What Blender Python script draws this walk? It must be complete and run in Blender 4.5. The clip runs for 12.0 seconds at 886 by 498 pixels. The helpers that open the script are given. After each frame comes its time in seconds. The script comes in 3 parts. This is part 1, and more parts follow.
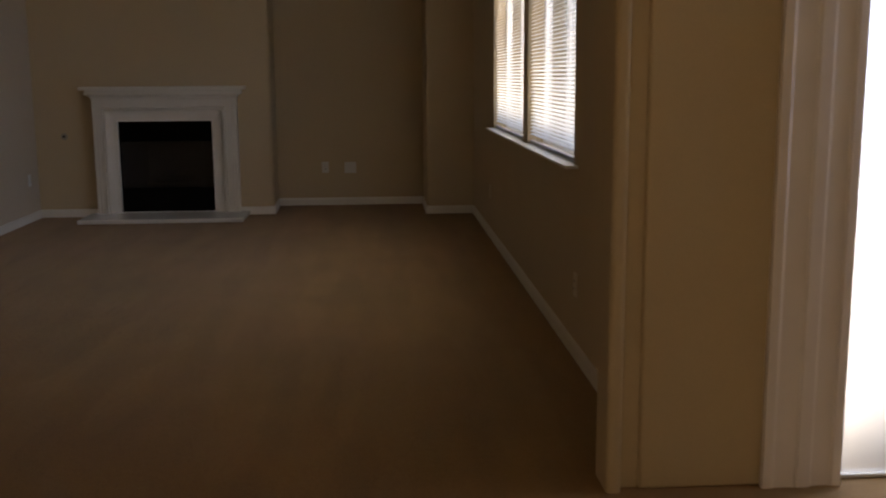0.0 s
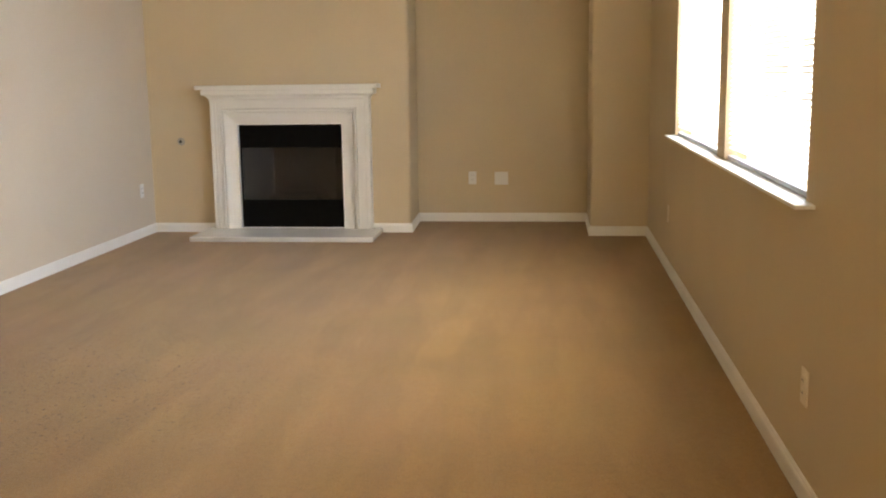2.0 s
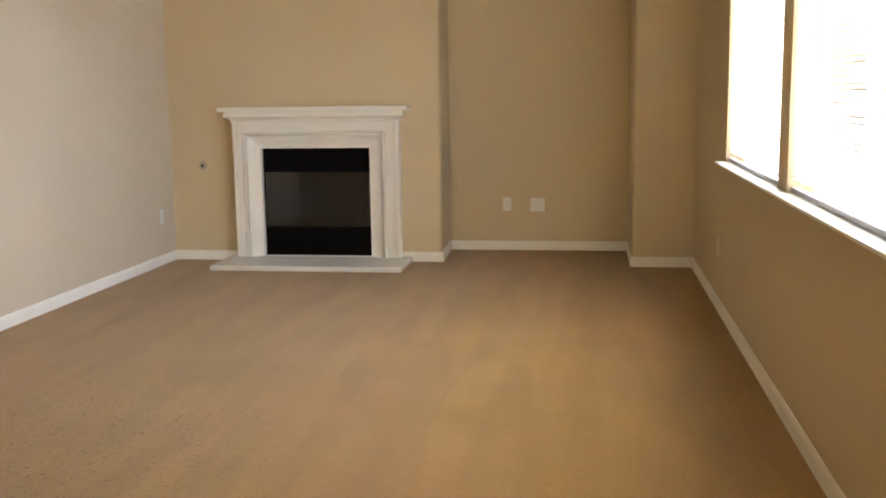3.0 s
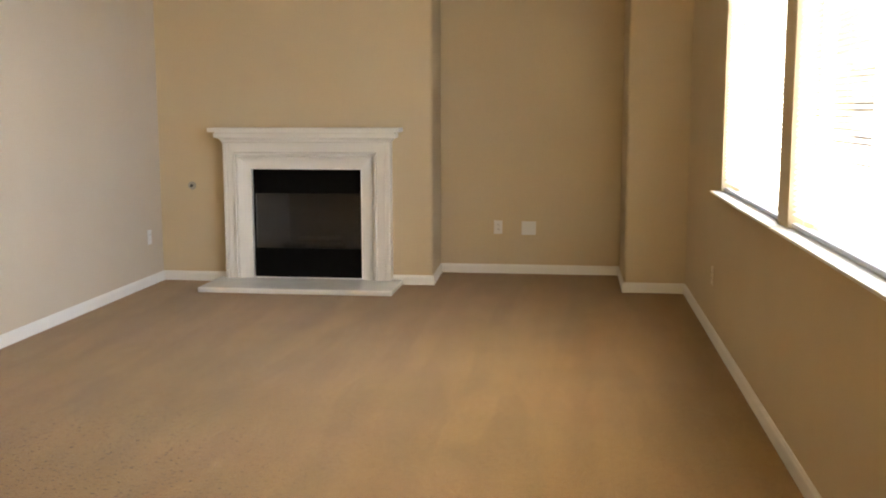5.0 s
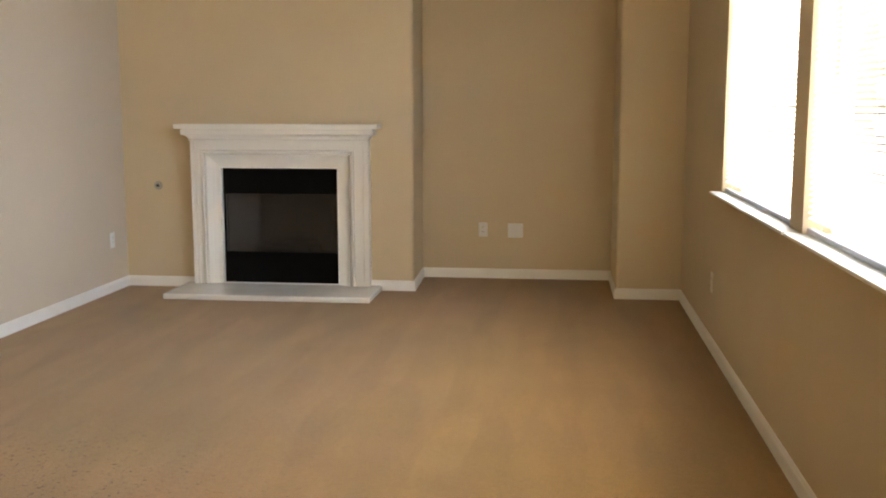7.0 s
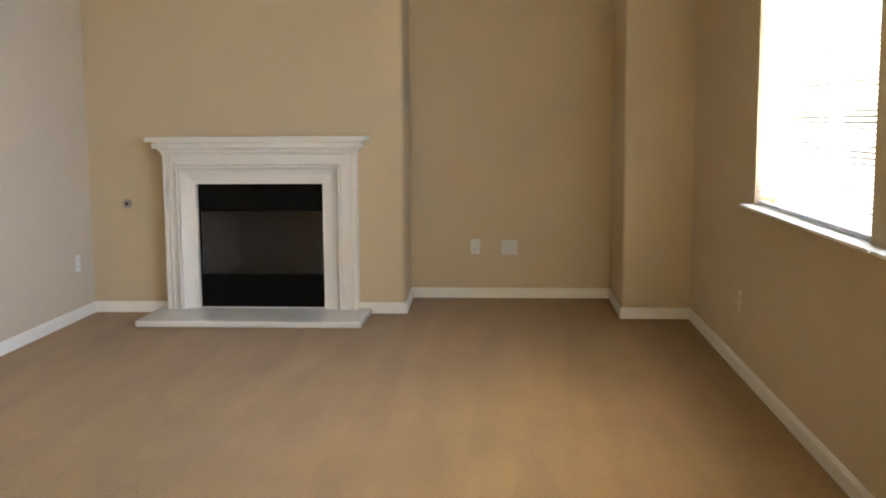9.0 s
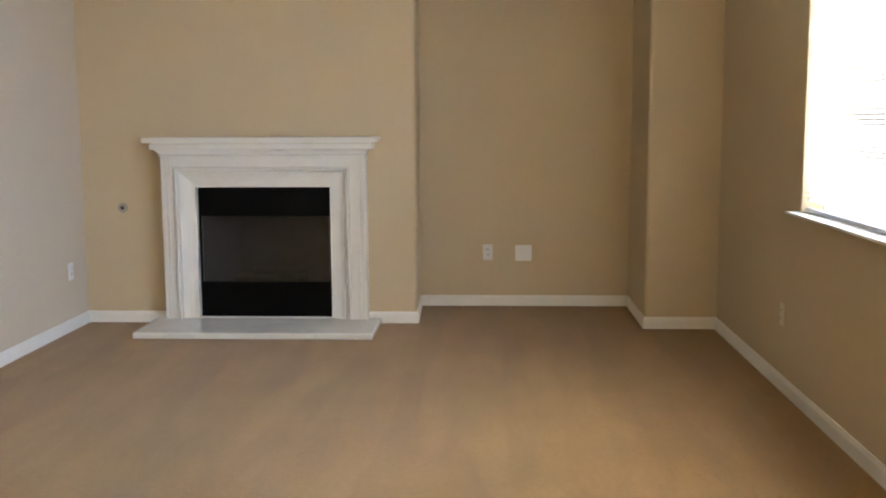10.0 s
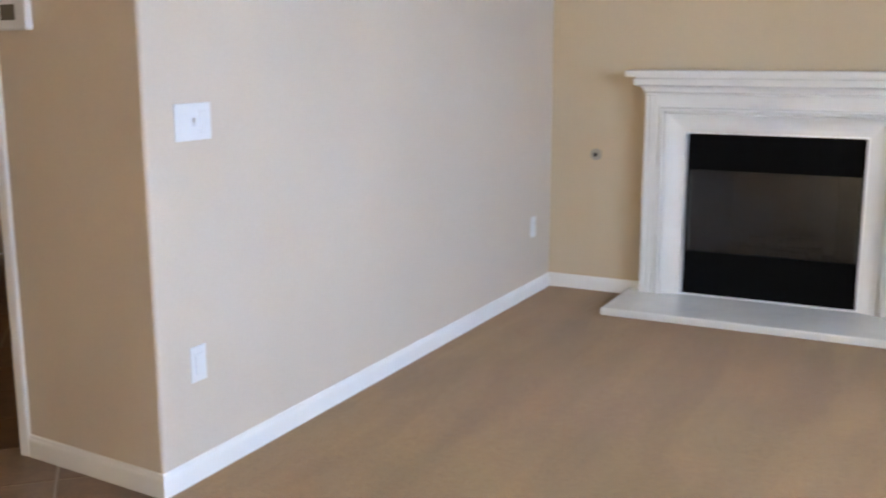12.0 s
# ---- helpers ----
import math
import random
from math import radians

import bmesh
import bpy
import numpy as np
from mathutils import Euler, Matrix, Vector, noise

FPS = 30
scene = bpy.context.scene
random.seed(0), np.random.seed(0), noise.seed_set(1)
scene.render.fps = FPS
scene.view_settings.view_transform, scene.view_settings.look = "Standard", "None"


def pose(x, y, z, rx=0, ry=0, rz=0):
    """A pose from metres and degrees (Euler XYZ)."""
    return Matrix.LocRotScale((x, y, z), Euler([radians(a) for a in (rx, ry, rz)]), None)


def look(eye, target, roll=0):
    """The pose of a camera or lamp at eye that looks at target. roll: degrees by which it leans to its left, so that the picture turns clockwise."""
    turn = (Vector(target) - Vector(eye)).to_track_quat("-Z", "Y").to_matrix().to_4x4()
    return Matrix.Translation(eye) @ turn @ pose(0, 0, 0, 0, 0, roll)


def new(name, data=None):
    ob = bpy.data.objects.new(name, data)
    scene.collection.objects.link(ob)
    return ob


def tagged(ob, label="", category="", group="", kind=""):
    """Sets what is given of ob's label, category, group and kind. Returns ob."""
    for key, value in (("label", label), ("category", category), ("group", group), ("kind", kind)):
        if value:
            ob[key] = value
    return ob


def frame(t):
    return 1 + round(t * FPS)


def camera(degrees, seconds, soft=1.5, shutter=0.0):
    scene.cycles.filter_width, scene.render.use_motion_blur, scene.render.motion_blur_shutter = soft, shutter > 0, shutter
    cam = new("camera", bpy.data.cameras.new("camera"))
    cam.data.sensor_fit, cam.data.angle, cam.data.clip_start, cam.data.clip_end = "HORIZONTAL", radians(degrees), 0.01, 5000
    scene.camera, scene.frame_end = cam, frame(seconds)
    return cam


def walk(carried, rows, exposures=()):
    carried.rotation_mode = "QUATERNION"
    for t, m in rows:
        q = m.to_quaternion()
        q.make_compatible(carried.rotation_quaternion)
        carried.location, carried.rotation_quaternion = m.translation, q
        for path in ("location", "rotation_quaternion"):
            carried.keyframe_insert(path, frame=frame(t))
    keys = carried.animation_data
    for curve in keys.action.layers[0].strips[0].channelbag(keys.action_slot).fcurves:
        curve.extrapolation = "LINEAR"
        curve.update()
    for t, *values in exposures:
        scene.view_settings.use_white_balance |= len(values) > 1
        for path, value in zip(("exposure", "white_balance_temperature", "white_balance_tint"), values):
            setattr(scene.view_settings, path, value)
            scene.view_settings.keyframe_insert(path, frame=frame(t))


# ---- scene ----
cam = camera(47.7, 12.0, soft=2.0, shutter=0.35)
PATH = [
    (0, (-0.94, -10.022, 1.362), (-0.815, -8.055, 1.019), -0.4),
    (0.5, (-0.856, -9.506, 1.345), (-0.861, -7.541, 0.974), -0.6),
    (1, (-0.829, -9.078, 1.34), (-0.93, -7.117, 0.962), -0.8),
    (1.5, (-0.79, -8.72, 1.334), (-0.964, -6.761, 0.971), -0.8),
    (2, (-0.799, -8.458, 1.34), (-1.011, -6.499, 0.996), -0.8),
    (2.5, (-0.798, -8.178, 1.343), (-1.048, -6.22, 1.017), -0.8),
    (3, (-0.816, -8.002, 1.352), (-1.1, -6.046, 1.047), -0.8),
    (5, (-0.879, -7.943, 1.421), (-1.132, -5.979, 1.143), -0.1),
    (5.5, (-0.891, -7.854, 1.405), (-1.133, -5.888, 1.131), 0.1),
    (6, (-0.893, -7.768, 1.407), (-1.126, -5.801, 1.129), 0.1),
    (6.5, (-0.879, -7.647, 1.401), (-1.111, -5.68, 1.121), -0.0),
    (8.5, (-1.059, -7.083, 1.351), (-1.246, -5.108, 1.093), -0.3),
    (9, (-1.251, -7.043, 1.362), (-1.381, -5.063, 1.11), -0.4),
    (9.5, (-1.446, -6.934, 1.395), (-1.524, -4.952, 1.138), -0.4),
    (10, (-1.487, -6.71, 1.381), (-1.581, -4.729, 1.124), -0.3),
    (10.5, (-1.621, -6.359, 1.351), (-1.799, -4.383, 1.101), -0.1),
    (11, (-1.759, -6.153, 1.318), (-2.157, -4.209, 1.069), -0.2),
    (11.5, (-1.974, -5.784, 1.281), (-2.631, -3.918, 0.983), -0.1),
    (12, (-2.172, -5.492, 1.353), (-3.064, -3.743, 0.972), -0.05),
]
walk(cam, [(t, look(eye, target, roll)) for t, eye, target, roll in PATH],
     exposures=[(0.0, -2.3, 7800, 24), (0.2, -1.5, 7900, 22), (0.4, -1.1, 8000, 20), (0.6, -0.65, 8000, 18), (0.9, -0.2, 8000, 16), (1.2, 0.14, 8000, 16.5), (1.6, 0.28, 8000, 16.5),
                (2.2, 0.36, 8150, 17), (3.0, 0.30, 8200, 17), (6.5, 0.24, 8000, 17), (9.5, 0.22, 7150, 15), (11.0, 0.48, 6500, 15.5), (12.0, 0.58, 6150, 17.5)])

# ---- world and light ----
world = bpy.data.worlds.new("sky_world")
scene.world = world
world.use_nodes = True
wn = world.node_tree
sky = wn.nodes.new("ShaderNodeTexSky")
sky.sky_type = "NISHITA"
sky.sun_disc = False
sky.sun_elevation, sky.sun_rotation = radians(52), radians(250)
wn.nodes["Background"].inputs["Strength"].default_value = 0.15
wn.links.new(sky.outputs["Color"], wn.nodes["Background"].inputs["Color"])

sun = new("sun", bpy.data.lights.new("sun", "SUN"))
sun.data.energy, sun.data.angle, sun.data.color = 3.5, radians(0.5), (1.0, 0.95, 0.87)
sun.matrix_world = look((-8, -3, 10), (0, 0, 0))


def outside_lamp(name, place, target, width, height, watts, colour=(0.74, 0.87, 1.0)):
    """An area lamp outside an opening, for the light of the sky or an added fill."""
    lamp = new(name, bpy.data.lights.new(name, "AREA"))
    lamp.data.shape, lamp.data.size, lamp.data.size_y = "RECTANGLE", width, height
    lamp.data.energy, lamp.data.color = watts, colour
    lamp.matrix_world = look(place, target)
    return lamp


# ---- measures of the place ----
LEFT, CHIM_R, NICHE_L, NICHE_R, NICHE_Y, PIER_Y = -4.265, -1.985, -2.005, -0.466, 0.66, -0.148
HALL_Y, HALL_X = -3.292, -4.935
HALL_END = HALL_Y + 0.055
TOP = 2.75
SILL, HEAD = 0.932, 2.35
WIN_FAR, WIN_NEAR = (-3.515, -1.865), (-5.235, -3.72)
ENTRY_Y, STUB_Y, STUB_X = -6.93, -6.955, (-0.213, -0.163)
DOOR_L, DOOR_R, DOOR_T = 0.57, 1.53, 2.05
BACK_Y, WEST_X = -12.0, -8.0
FB_L, FB_R, FB_T = -3.471, -2.552, 0.943

outside_lamp("sky_light_windows", (1.6, -3.5, 1.75), (-2.2, -3.5, 1.35), 7.4, 2.2, 640, (0.54, 0.725, 1.0))
# Fill added low outside the windows to lift the ceiling and upper walls.
outside_lamp("fill_light_windows", (1.1, -3.3, 0.10), (-1.2, -3.3, 2.75), 4.0, 1.0, 620, (0.92, 0.88, 0.70))
outside_lamp("sky_light_door", (1.07, ENTRY_Y + 0.40, 1.03), (1.07, -9, 1.03), 0.9, 2.0, 20, (0.74, 0.87, 1.0))
# Warm fill lamp behind an added, unseen door in the back wall.
outside_lamp("fill_light_back", (-2.3, BACK_Y - 0.60, 0.20), (-2.3, BACK_Y + 2.6, 2.75), 1.8, 1.0, 120, (1.0, 0.79, 0.47))


# ---- materials ----
def mat(name, colour, rough=0.5, metal=0.0, spread=0.0, scale=8.0, fine=0.0, fine_scale=200.0, bump=0.0, bump_scale=150.0,
        coat=0.0, tint=None, specular=0.5):
    """A painted or natural surface: two scales of colour variation and fine relief."""
    m = bpy.data.materials.new(name)
    m.use_nodes = True
    t = m.node_tree
    b = t.nodes["Principled BSDF"]
    b.inputs["Roughness"].default_value, b.inputs["Metallic"].default_value = rough, metal
    b.inputs["Coat Weight"].default_value = coat
    b.inputs["Specular IOR Level"].default_value = specular
    b.inputs["Base Color"].default_value = (*colour, 1)
    where = t.nodes.new("ShaderNodeTexCoord").outputs["Object"]

    def noise_at(s, detail=4.0):
        n = t.nodes.new("ShaderNodeTexNoise")
        n.inputs["Scale"].default_value, n.inputs["Detail"].default_value = s, detail
        t.links.new(where, n.inputs["Vector"])
        return n.outputs["Fac"]

    def shade(fac, low, high, source):
        ramp = t.nodes.new("ShaderNodeMapRange")
        ramp.inputs["To Min"].default_value, ramp.inputs["To Max"].default_value = low, high
        ramp.inputs["From Min"].default_value, ramp.inputs["From Max"].default_value = 0.3, 0.7
        t.links.new(fac, ramp.inputs["Value"])
        mul = t.nodes.new("ShaderNodeMix")
        mul.data_type, mul.blend_type = "RGBA", "MULTIPLY"
        mul.inputs["Factor"].default_value = 1
        if source is None:
            mul.inputs[6].default_value = (*colour, 1)
        else:
            t.links.new(source, mul.inputs[6])
        t.links.new(ramp.outputs["Result"], mul.inputs[7])
        return mul.outputs[2]

    out = None
    if spread:
        out = shade(noise_at(scale), 1 - spread, 1 + spread * 0.6, out)
    if fine:
        out = shade(noise_at(fine_scale, 2.0), 1 - fine, 1 + fine, out)
    if out is not None:
        t.links.new(out, b.inputs["Base Color"])
    if bump:
        n = t.nodes.new("ShaderNodeBump")
        n.inputs["Strength"].default_value, n.inputs["Distance"].default_value = bump, 0.004
        t.links.new(noise_at(bump_scale, 3.0), n.inputs["Height"])
        t.links.new(n.outputs["Normal"], b.inputs["Normal"])
    return m


WALL = mat("beige_wall_paint", (0.552, 0.446, 0.298), 0.75, spread=0.03, scale=1.6, fine=0.015, fine_scale=90, bump=0.12, bump_scale=170, specular=0.3)
GREIGE = mat("light_greige_wall_paint", (0.552, 0.468, 0.366), 0.75, spread=0.03, scale=1.6, fine=0.015, fine_scale=90, bump=0.12, bump_scale=170, specular=0.3)
CEIL = mat("cream_ceiling_paint", (0.78, 0.70, 0.54), 0.85, spread=0.02, bump=0.15, bump_scale=120)
TRIM = mat("white_trim_paint", (0.75, 0.735, 0.695), 0.4, spread=0.03, scale=5, bump=0.03, bump_scale=60)
# Lighter than TRIM: the stronger light on the casing is put in its colour.
CASING = mat("lit_white_casing_paint", (0.86, 0.82, 0.82), 0.3, spread=0.03, scale=5, bump=0.03, bump_scale=60)
MANTEL = mat("white_mantel_paint", (0.755, 0.74, 0.69), 0.4, spread=0.02, scale=6, fine=0.01, fine_scale=60, bump=0.02, bump_scale=70)
HEARTH = mat("white_polished_stone", (0.72, 0.71, 0.67), 0.18, spread=0.05, scale=7, fine=0.02, fine_scale=40)
BLACK = mat("black_metal", (0.003, 0.003, 0.003), 0.65, spread=0.1, scale=12, specular=0.05)
SOOT = mat("dark_firebrick", (0.10, 0.094, 0.088), 0.9, spread=0.25, scale=7, bump=0.3, bump_scale=60)
LOG = mat("charred_log", (0.06, 0.045, 0.035), 0.9, spread=0.4, scale=14, bump=0.5, bump_scale=45)
PLATE = mat("white_plastic", (0.66, 0.66, 0.65), 0.35, spread=0.02)
ALMOND = mat("almond_plastic", (0.66, 0.58, 0.46), 0.4, spread=0.02)
# Darker than the headrail's white: backlit shade put into the colour.
RAIL_SHADE = mat("shaded_blind_rail", (0.42, 0.43, 0.46), 0.4, spread=0.03)
GAP_GREY = mat("grey_gap", (0.54, 0.54, 0.54), 0.6)
SLOT = mat("dark_slot", (0.03, 0.03, 0.03), 0.7)
CHROME = mat("brushed_nickel", (0.38, 0.36, 0.32), 0.48, metal=1.0, spread=0.05, scale=60)
VINYL = mat("white_vinyl", (0.82, 0.82, 0.80), 0.35, spread=0.02)
GROUT = mat("tan_grout", (0.46, 0.39, 0.30), 0.9, spread=0.1, scale=30, bump=0.2)
TILE = mat("brown_ceramic_tile", (0.20, 0.112, 0.058), 0.35, spread=0.3, scale=9, fine=0.08, fine_scale=60, bump=0.1, bump_scale=50)
OAK = mat("honey_oak", (0.42, 0.22, 0.09), 0.45, spread=0.2, scale=6, fine=0.1, fine_scale=50, bump=0.1)
GROUND = mat("pale_gravel", (0.40, 0.37, 0.32), 0.95, spread=0.2, scale=2, fine=0.2, fine_scale=40)
DISPLAY = mat("grey_display", (0.10, 0.09, 0.07), 0.2)


def carpet_material():
    m = bpy.data.materials.new("tan_cut_pile_carpet")
    m.use_nodes = True
    t = m.node_tree
    b = t.nodes["Principled BSDF"]
    b.inputs["Roughness"].default_value, b.inputs["Specular IOR Level"].default_value = 0.95, 0.1
    b.inputs["Sheen Weight"].default_value, b.inputs["Sheen Roughness"].default_value = 0.15, 0.6
    where = t.nodes.new("ShaderNodeTexCoord").outputs["Object"]

    def noise_at(s, detail, stretch=(1, 1, 1), turn=0.0):
        mp = t.nodes.new("ShaderNodeMapping")
        mp.inputs["Scale"].default_value = stretch
        mp.inputs["Rotation"].default_value = (0, 0, turn)
        n = t.nodes.new("ShaderNodeTexNoise")
        n.inputs["Scale"].default_value, n.inputs["Detail"].default_value = s, detail
        t.links.new(where, mp.inputs["Vector"])
        t.links.new(mp.outputs["Vector"], n.inputs["Vector"])
        return n.outputs["Fac"]

    def span(fac, low, high, a=0.35, z=0.65):
        r = t.nodes.new("ShaderNodeMapRange")
        r.inputs["From Min"].default_value, r.inputs["From Max"].default_value = a, z
        r.inputs["To Min"].default_value, r.inputs["To Max"].default_value = low, high
        t.links.new(fac, r.inputs["Value"])
        return r.outputs["Result"]

    def times(a, c):
        x = t.nodes.new("ShaderNodeMath")
        x.operation = "MULTIPLY"
        t.links.new(a, x.inputs[0])
        t.links.new(c, x.inputs[1])
        return x.outputs["Value"]

    # brushed lanes left by a vacuum cleaner, footfall patches, and the grain of the pile
    drift = t.nodes.new("ShaderNodeTexNoise")
    drift.inputs["Scale"].default_value, drift.inputs["Detail"].default_value = 1.7, 2.0
    t.links.new(where, drift.inputs["Vector"])
    bent = t.nodes.new("ShaderNodeVectorMath")
    bent.operation = "MULTIPLY_ADD"
    bent.inputs[1].default_value = (0.10, 0.5, 0)
    t.links.new(drift.outputs["Color"], bent.inputs[0])
    t.links.new(where, bent.inputs[2])
    along = t.nodes.new("ShaderNodeMapping")
    along.inputs["Scale"].default_value, along.inputs["Rotation"].default_value = (7.4, 1.15, 0.0), (0, 0, 0.06)
    t.links.new(bent.outputs["Vector"], along.inputs["Vector"])
    strokes = t.nodes.new("ShaderNodeTexVoronoi")
    strokes.voronoi_dimensions, strokes.feature = "2D", "SMOOTH_F1"
    strokes.inputs["Scale"].default_value, strokes.inputs["Smoothness"].default_value = 1.0, 0.45
    t.links.new(along.outputs["Vector"], strokes.inputs["Vector"])
    apart = t.nodes.new("ShaderNodeSeparateColor")
    t.links.new(strokes.outputs["Color"], apart.inputs["Color"])
    brushed = span(apart.outputs["Red"], 0.938, 1.05, 0.15, 0.85)
    lanes = span(noise_at(1.0, 3.0, (6.5, 0.9, 1), 0.16), 0.95, 1.05)
    patches = span(noise_at(2.2, 4.0), 0.95, 1.04)
    grain = span(noise_at(130.0, 3.0), 0.84, 1.14, 0.3, 0.7)
    tufts = span(noise_at(34.0, 3.0), 0.94, 1.05, 0.3, 0.7)
    # crushed tufts, deepest on one worn stretch near the hall
    far_off = t.nodes.new("ShaderNodeVectorMath")
    far_off.operation = "DISTANCE"
    far_off.inputs[1].default_value = (-2.9, -4.3, 0)
    t.links.new(where, far_off.inputs[0])
    worn = span(far_off.outputs["Value"], 0.75, 0.15, 0.35, 1.2)
    pits = span(noise_at(42.0, 3.0, (1, 1.6, 1)), 0.0, 1.0, 0.61, 0.67)
    dark = t.nodes.new("ShaderNodeMath")
    dark.operation = "SUBTRACT"
    dark.inputs[0].default_value = 1.0
    t.links.new(times(pits, worn), dark.inputs[1])
    all_of = times(times(times(times(times(lanes, patches), grain), tufts), brushed), dark.outputs["Value"])
    mul = t.nodes.new("ShaderNodeMix")
    mul.data_type, mul.blend_type = "RGBA", "MULTIPLY"
    mul.inputs["Factor"].default_value = 1
    blend = t.nodes.new("ShaderNodeMix")
    blend.data_type = "RGBA"
    blend.inputs[6].default_value, blend.inputs[7].default_value = (0.330, 0.186, 0.074, 1), (0.313, 0.185, 0.064, 1)
    t.links.new(span(noise_at(0.9, 3.0), 0.0, 1.0), blend.inputs["Factor"])
    t.links.new(blend.outputs[2], mul.inputs[6])
    t.links.new(all_of, mul.inputs[7])
    t.links.new(mul.outputs[2], b.inputs["Base Color"])
    bump = t.nodes.new("ShaderNodeBump")
    bump.inputs["Strength"].default_value, bump.inputs["Distance"].default_value = 0.6, 0.006
    t.links.new(noise_at(160.0, 3.0), bump.inputs["Height"])
    t.links.new(bump.outputs["Normal"], b.inputs["Normal"])
    return m


CARPET = carpet_material()


def glass_material(name, colour=(1, 1, 1), rough=0.0):
    m = bpy.data.materials.new(name)
    m.use_nodes = True
    b = m.node_tree.nodes["Principled BSDF"]
    b.inputs["Base Color"].default_value = (*colour, 1)
    b.inputs["Transmission Weight"].default_value, b.inputs["Roughness"].default_value, b.inputs["IOR"].default_value = 1, rough, 1.45
    return m


GLASS = glass_material("clear_glass")
FROSTED = glass_material("frosted_glass", (0.95, 0.97, 1.0), 0.6)
SMOKED = glass_material("smoked_glass", (0.33, 0.32, 0.31), 0.12)
# The small diffuse rest is grey haze standing in for room reflections.
SMOKED.node_tree.nodes["Principled BSDF"].inputs["Transmission Weight"].default_value = 0.985
BEAD = mat("polished_steel_bead", (0.93, 0.93, 0.92), 0.32, metal=0.5, spread=0.02)
STEEL = mat("dark_steel", (0.10, 0.10, 0.10), 0.4, metal=0.6, spread=0.1, scale=30)


def slat_material():
    """Thin white plastic that lets some daylight through."""
    m = bpy.data.materials.new("white_blind_slat")
    m.use_nodes = True
    t = m.node_tree
    b = t.nodes["Principled BSDF"]
    b.inputs["Base Color"].default_value, b.inputs["Roughness"].default_value = (0.83, 0.85, 0.87, 1), 0.45
    thin = t.nodes.new("ShaderNodeBsdfTranslucent")
    thin.inputs["Color"].default_value = (0.82, 0.87, 0.92, 1)
    mix = t.nodes.new("ShaderNodeMixShader")
    mix.inputs["Fac"].default_value = 0.42
    t.links.new(b.outputs["BSDF"], mix.inputs[1])
    t.links.new(thin.outputs["BSDF"], mix.inputs[2])
    t.links.new(mix.outputs["Shader"], t.nodes["Material Output"].inputs["Surface"])
    return m


SLAT = slat_material()


# ---- mesh helpers ----
def mesh_of(name, bm, material):
    bmesh.ops.recalc_face_normals(bm, faces=bm.faces)
    me = bpy.data.meshes.new(name)
    bm.to_mesh(me)
    bm.free()
    me.materials.append(material)
    return me


def box(x0, x1, y0, y1, z0, z1, bevel=0.0, segments=2, bm=None):
    own = bmesh.new()
    bmesh.ops.create_cube(own, size=1)
    for v in own.verts:
        v.co = Vector(((x0 + x1) / 2 + v.co.x * (x1 - x0), (y0 + y1) / 2 + v.co.y * (y1 - y0), (z0 + z1) / 2 + v.co.z * (z1 - z0)))
    if bevel:
        bmesh.ops.bevel(own, geom=own.edges[:], offset=bevel, segments=segments, affect="EDGES", profile=0.5)
    if bm is None:
        return own
    me = bpy.data.meshes.new("join")
    own.to_mesh(me)
    own.free()
    bm.from_mesh(me)
    bpy.data.meshes.remove(me)
    return bm


def prism(outline, z0, z1, rounded=(), radius=0.02, segments=5):
    """An upright solid over a plan outline; the corners named in rounded are bullnosed."""
    bm = bmesh.new()
    low = [bm.verts.new((x, y, z0)) for x, y in outline]
    high = [bm.verts.new((x, y, z1)) for x, y in outline]
    n = len(outline)
    bm.faces.new(low[::-1])
    bm.faces.new(high)
    for i in range(n):
        bm.faces.new((low[i], low[(i + 1) % n], high[(i + 1) % n], high[i]))
    bm.edges.ensure_lookup_table()
    picked = [e for e in bm.edges for i in rounded if set(e.verts) == {low[i], high[i]}]
    if picked:
        bmesh.ops.bevel(bm, geom=picked, offset=radius, segments=segments, affect="EDGES", profile=0.5)
    return bm


def disc(radius, depth, turn, place, segments=24, bevel=0.0):
    bm = bmesh.new()
    bmesh.ops.create_cone(bm, cap_ends=True, segments=segments, radius1=radius, radius2=radius, depth=depth)
    if bevel:
        bmesh.ops.bevel(bm, geom=[e for e in bm.edges if len(e.link_faces) == 2 and any(len(f.verts) > 4 for f in e.link_faces)],
                        offset=bevel, segments=2, affect="EDGES")
    bmesh.ops.transform(bm, matrix=Matrix.Translation(place) @ turn, verts=bm.verts)
    return bm


def sweep(profile, path):
    """A moulding: profile points (out, up) carried along a plan path with mitred corners; out is to the right of the way."""
    bm = bmesh.new()
    rings = []
    n = len(path)
    for i, p in enumerate(path):
        here = Vector(p)
        before = (here - Vector(path[i - 1])).normalized() if i else None
        after = (Vector(path[i + 1]) - here).normalized() if i < n - 1 else None
        a = before or after
        c = after or before
        na, nc = Vector((a.y, -a.x)), Vector((c.y, -c.x))
        mid = (na + nc).normalized()
        mid = mid / max(mid.dot(na), 0.2)
        rings.append([bm.verts.new((here.x + mid.x * o, here.y + mid.y * o, u)) for o, u in profile])
    m = len(profile)
    for r, s in zip(rings, rings[1:]):
        for k in range(m):
            bm.faces.new((r[k], r[(k + 1) % m], s[(k + 1) % m], s[k]))
    bm.faces.new(rings[0])
    bm.faces.new(rings[-1][::-1])
    return bm


def part(name, bm, material, parent, label=""):
    ob = new(name, mesh_of(name, bm, material))
    ob.parent = parent
    return tagged(ob, label)


def structure(name, bm, material, label, category):
    return tagged(new(name, mesh_of(name, bm, material)), label, category, kind="structure")


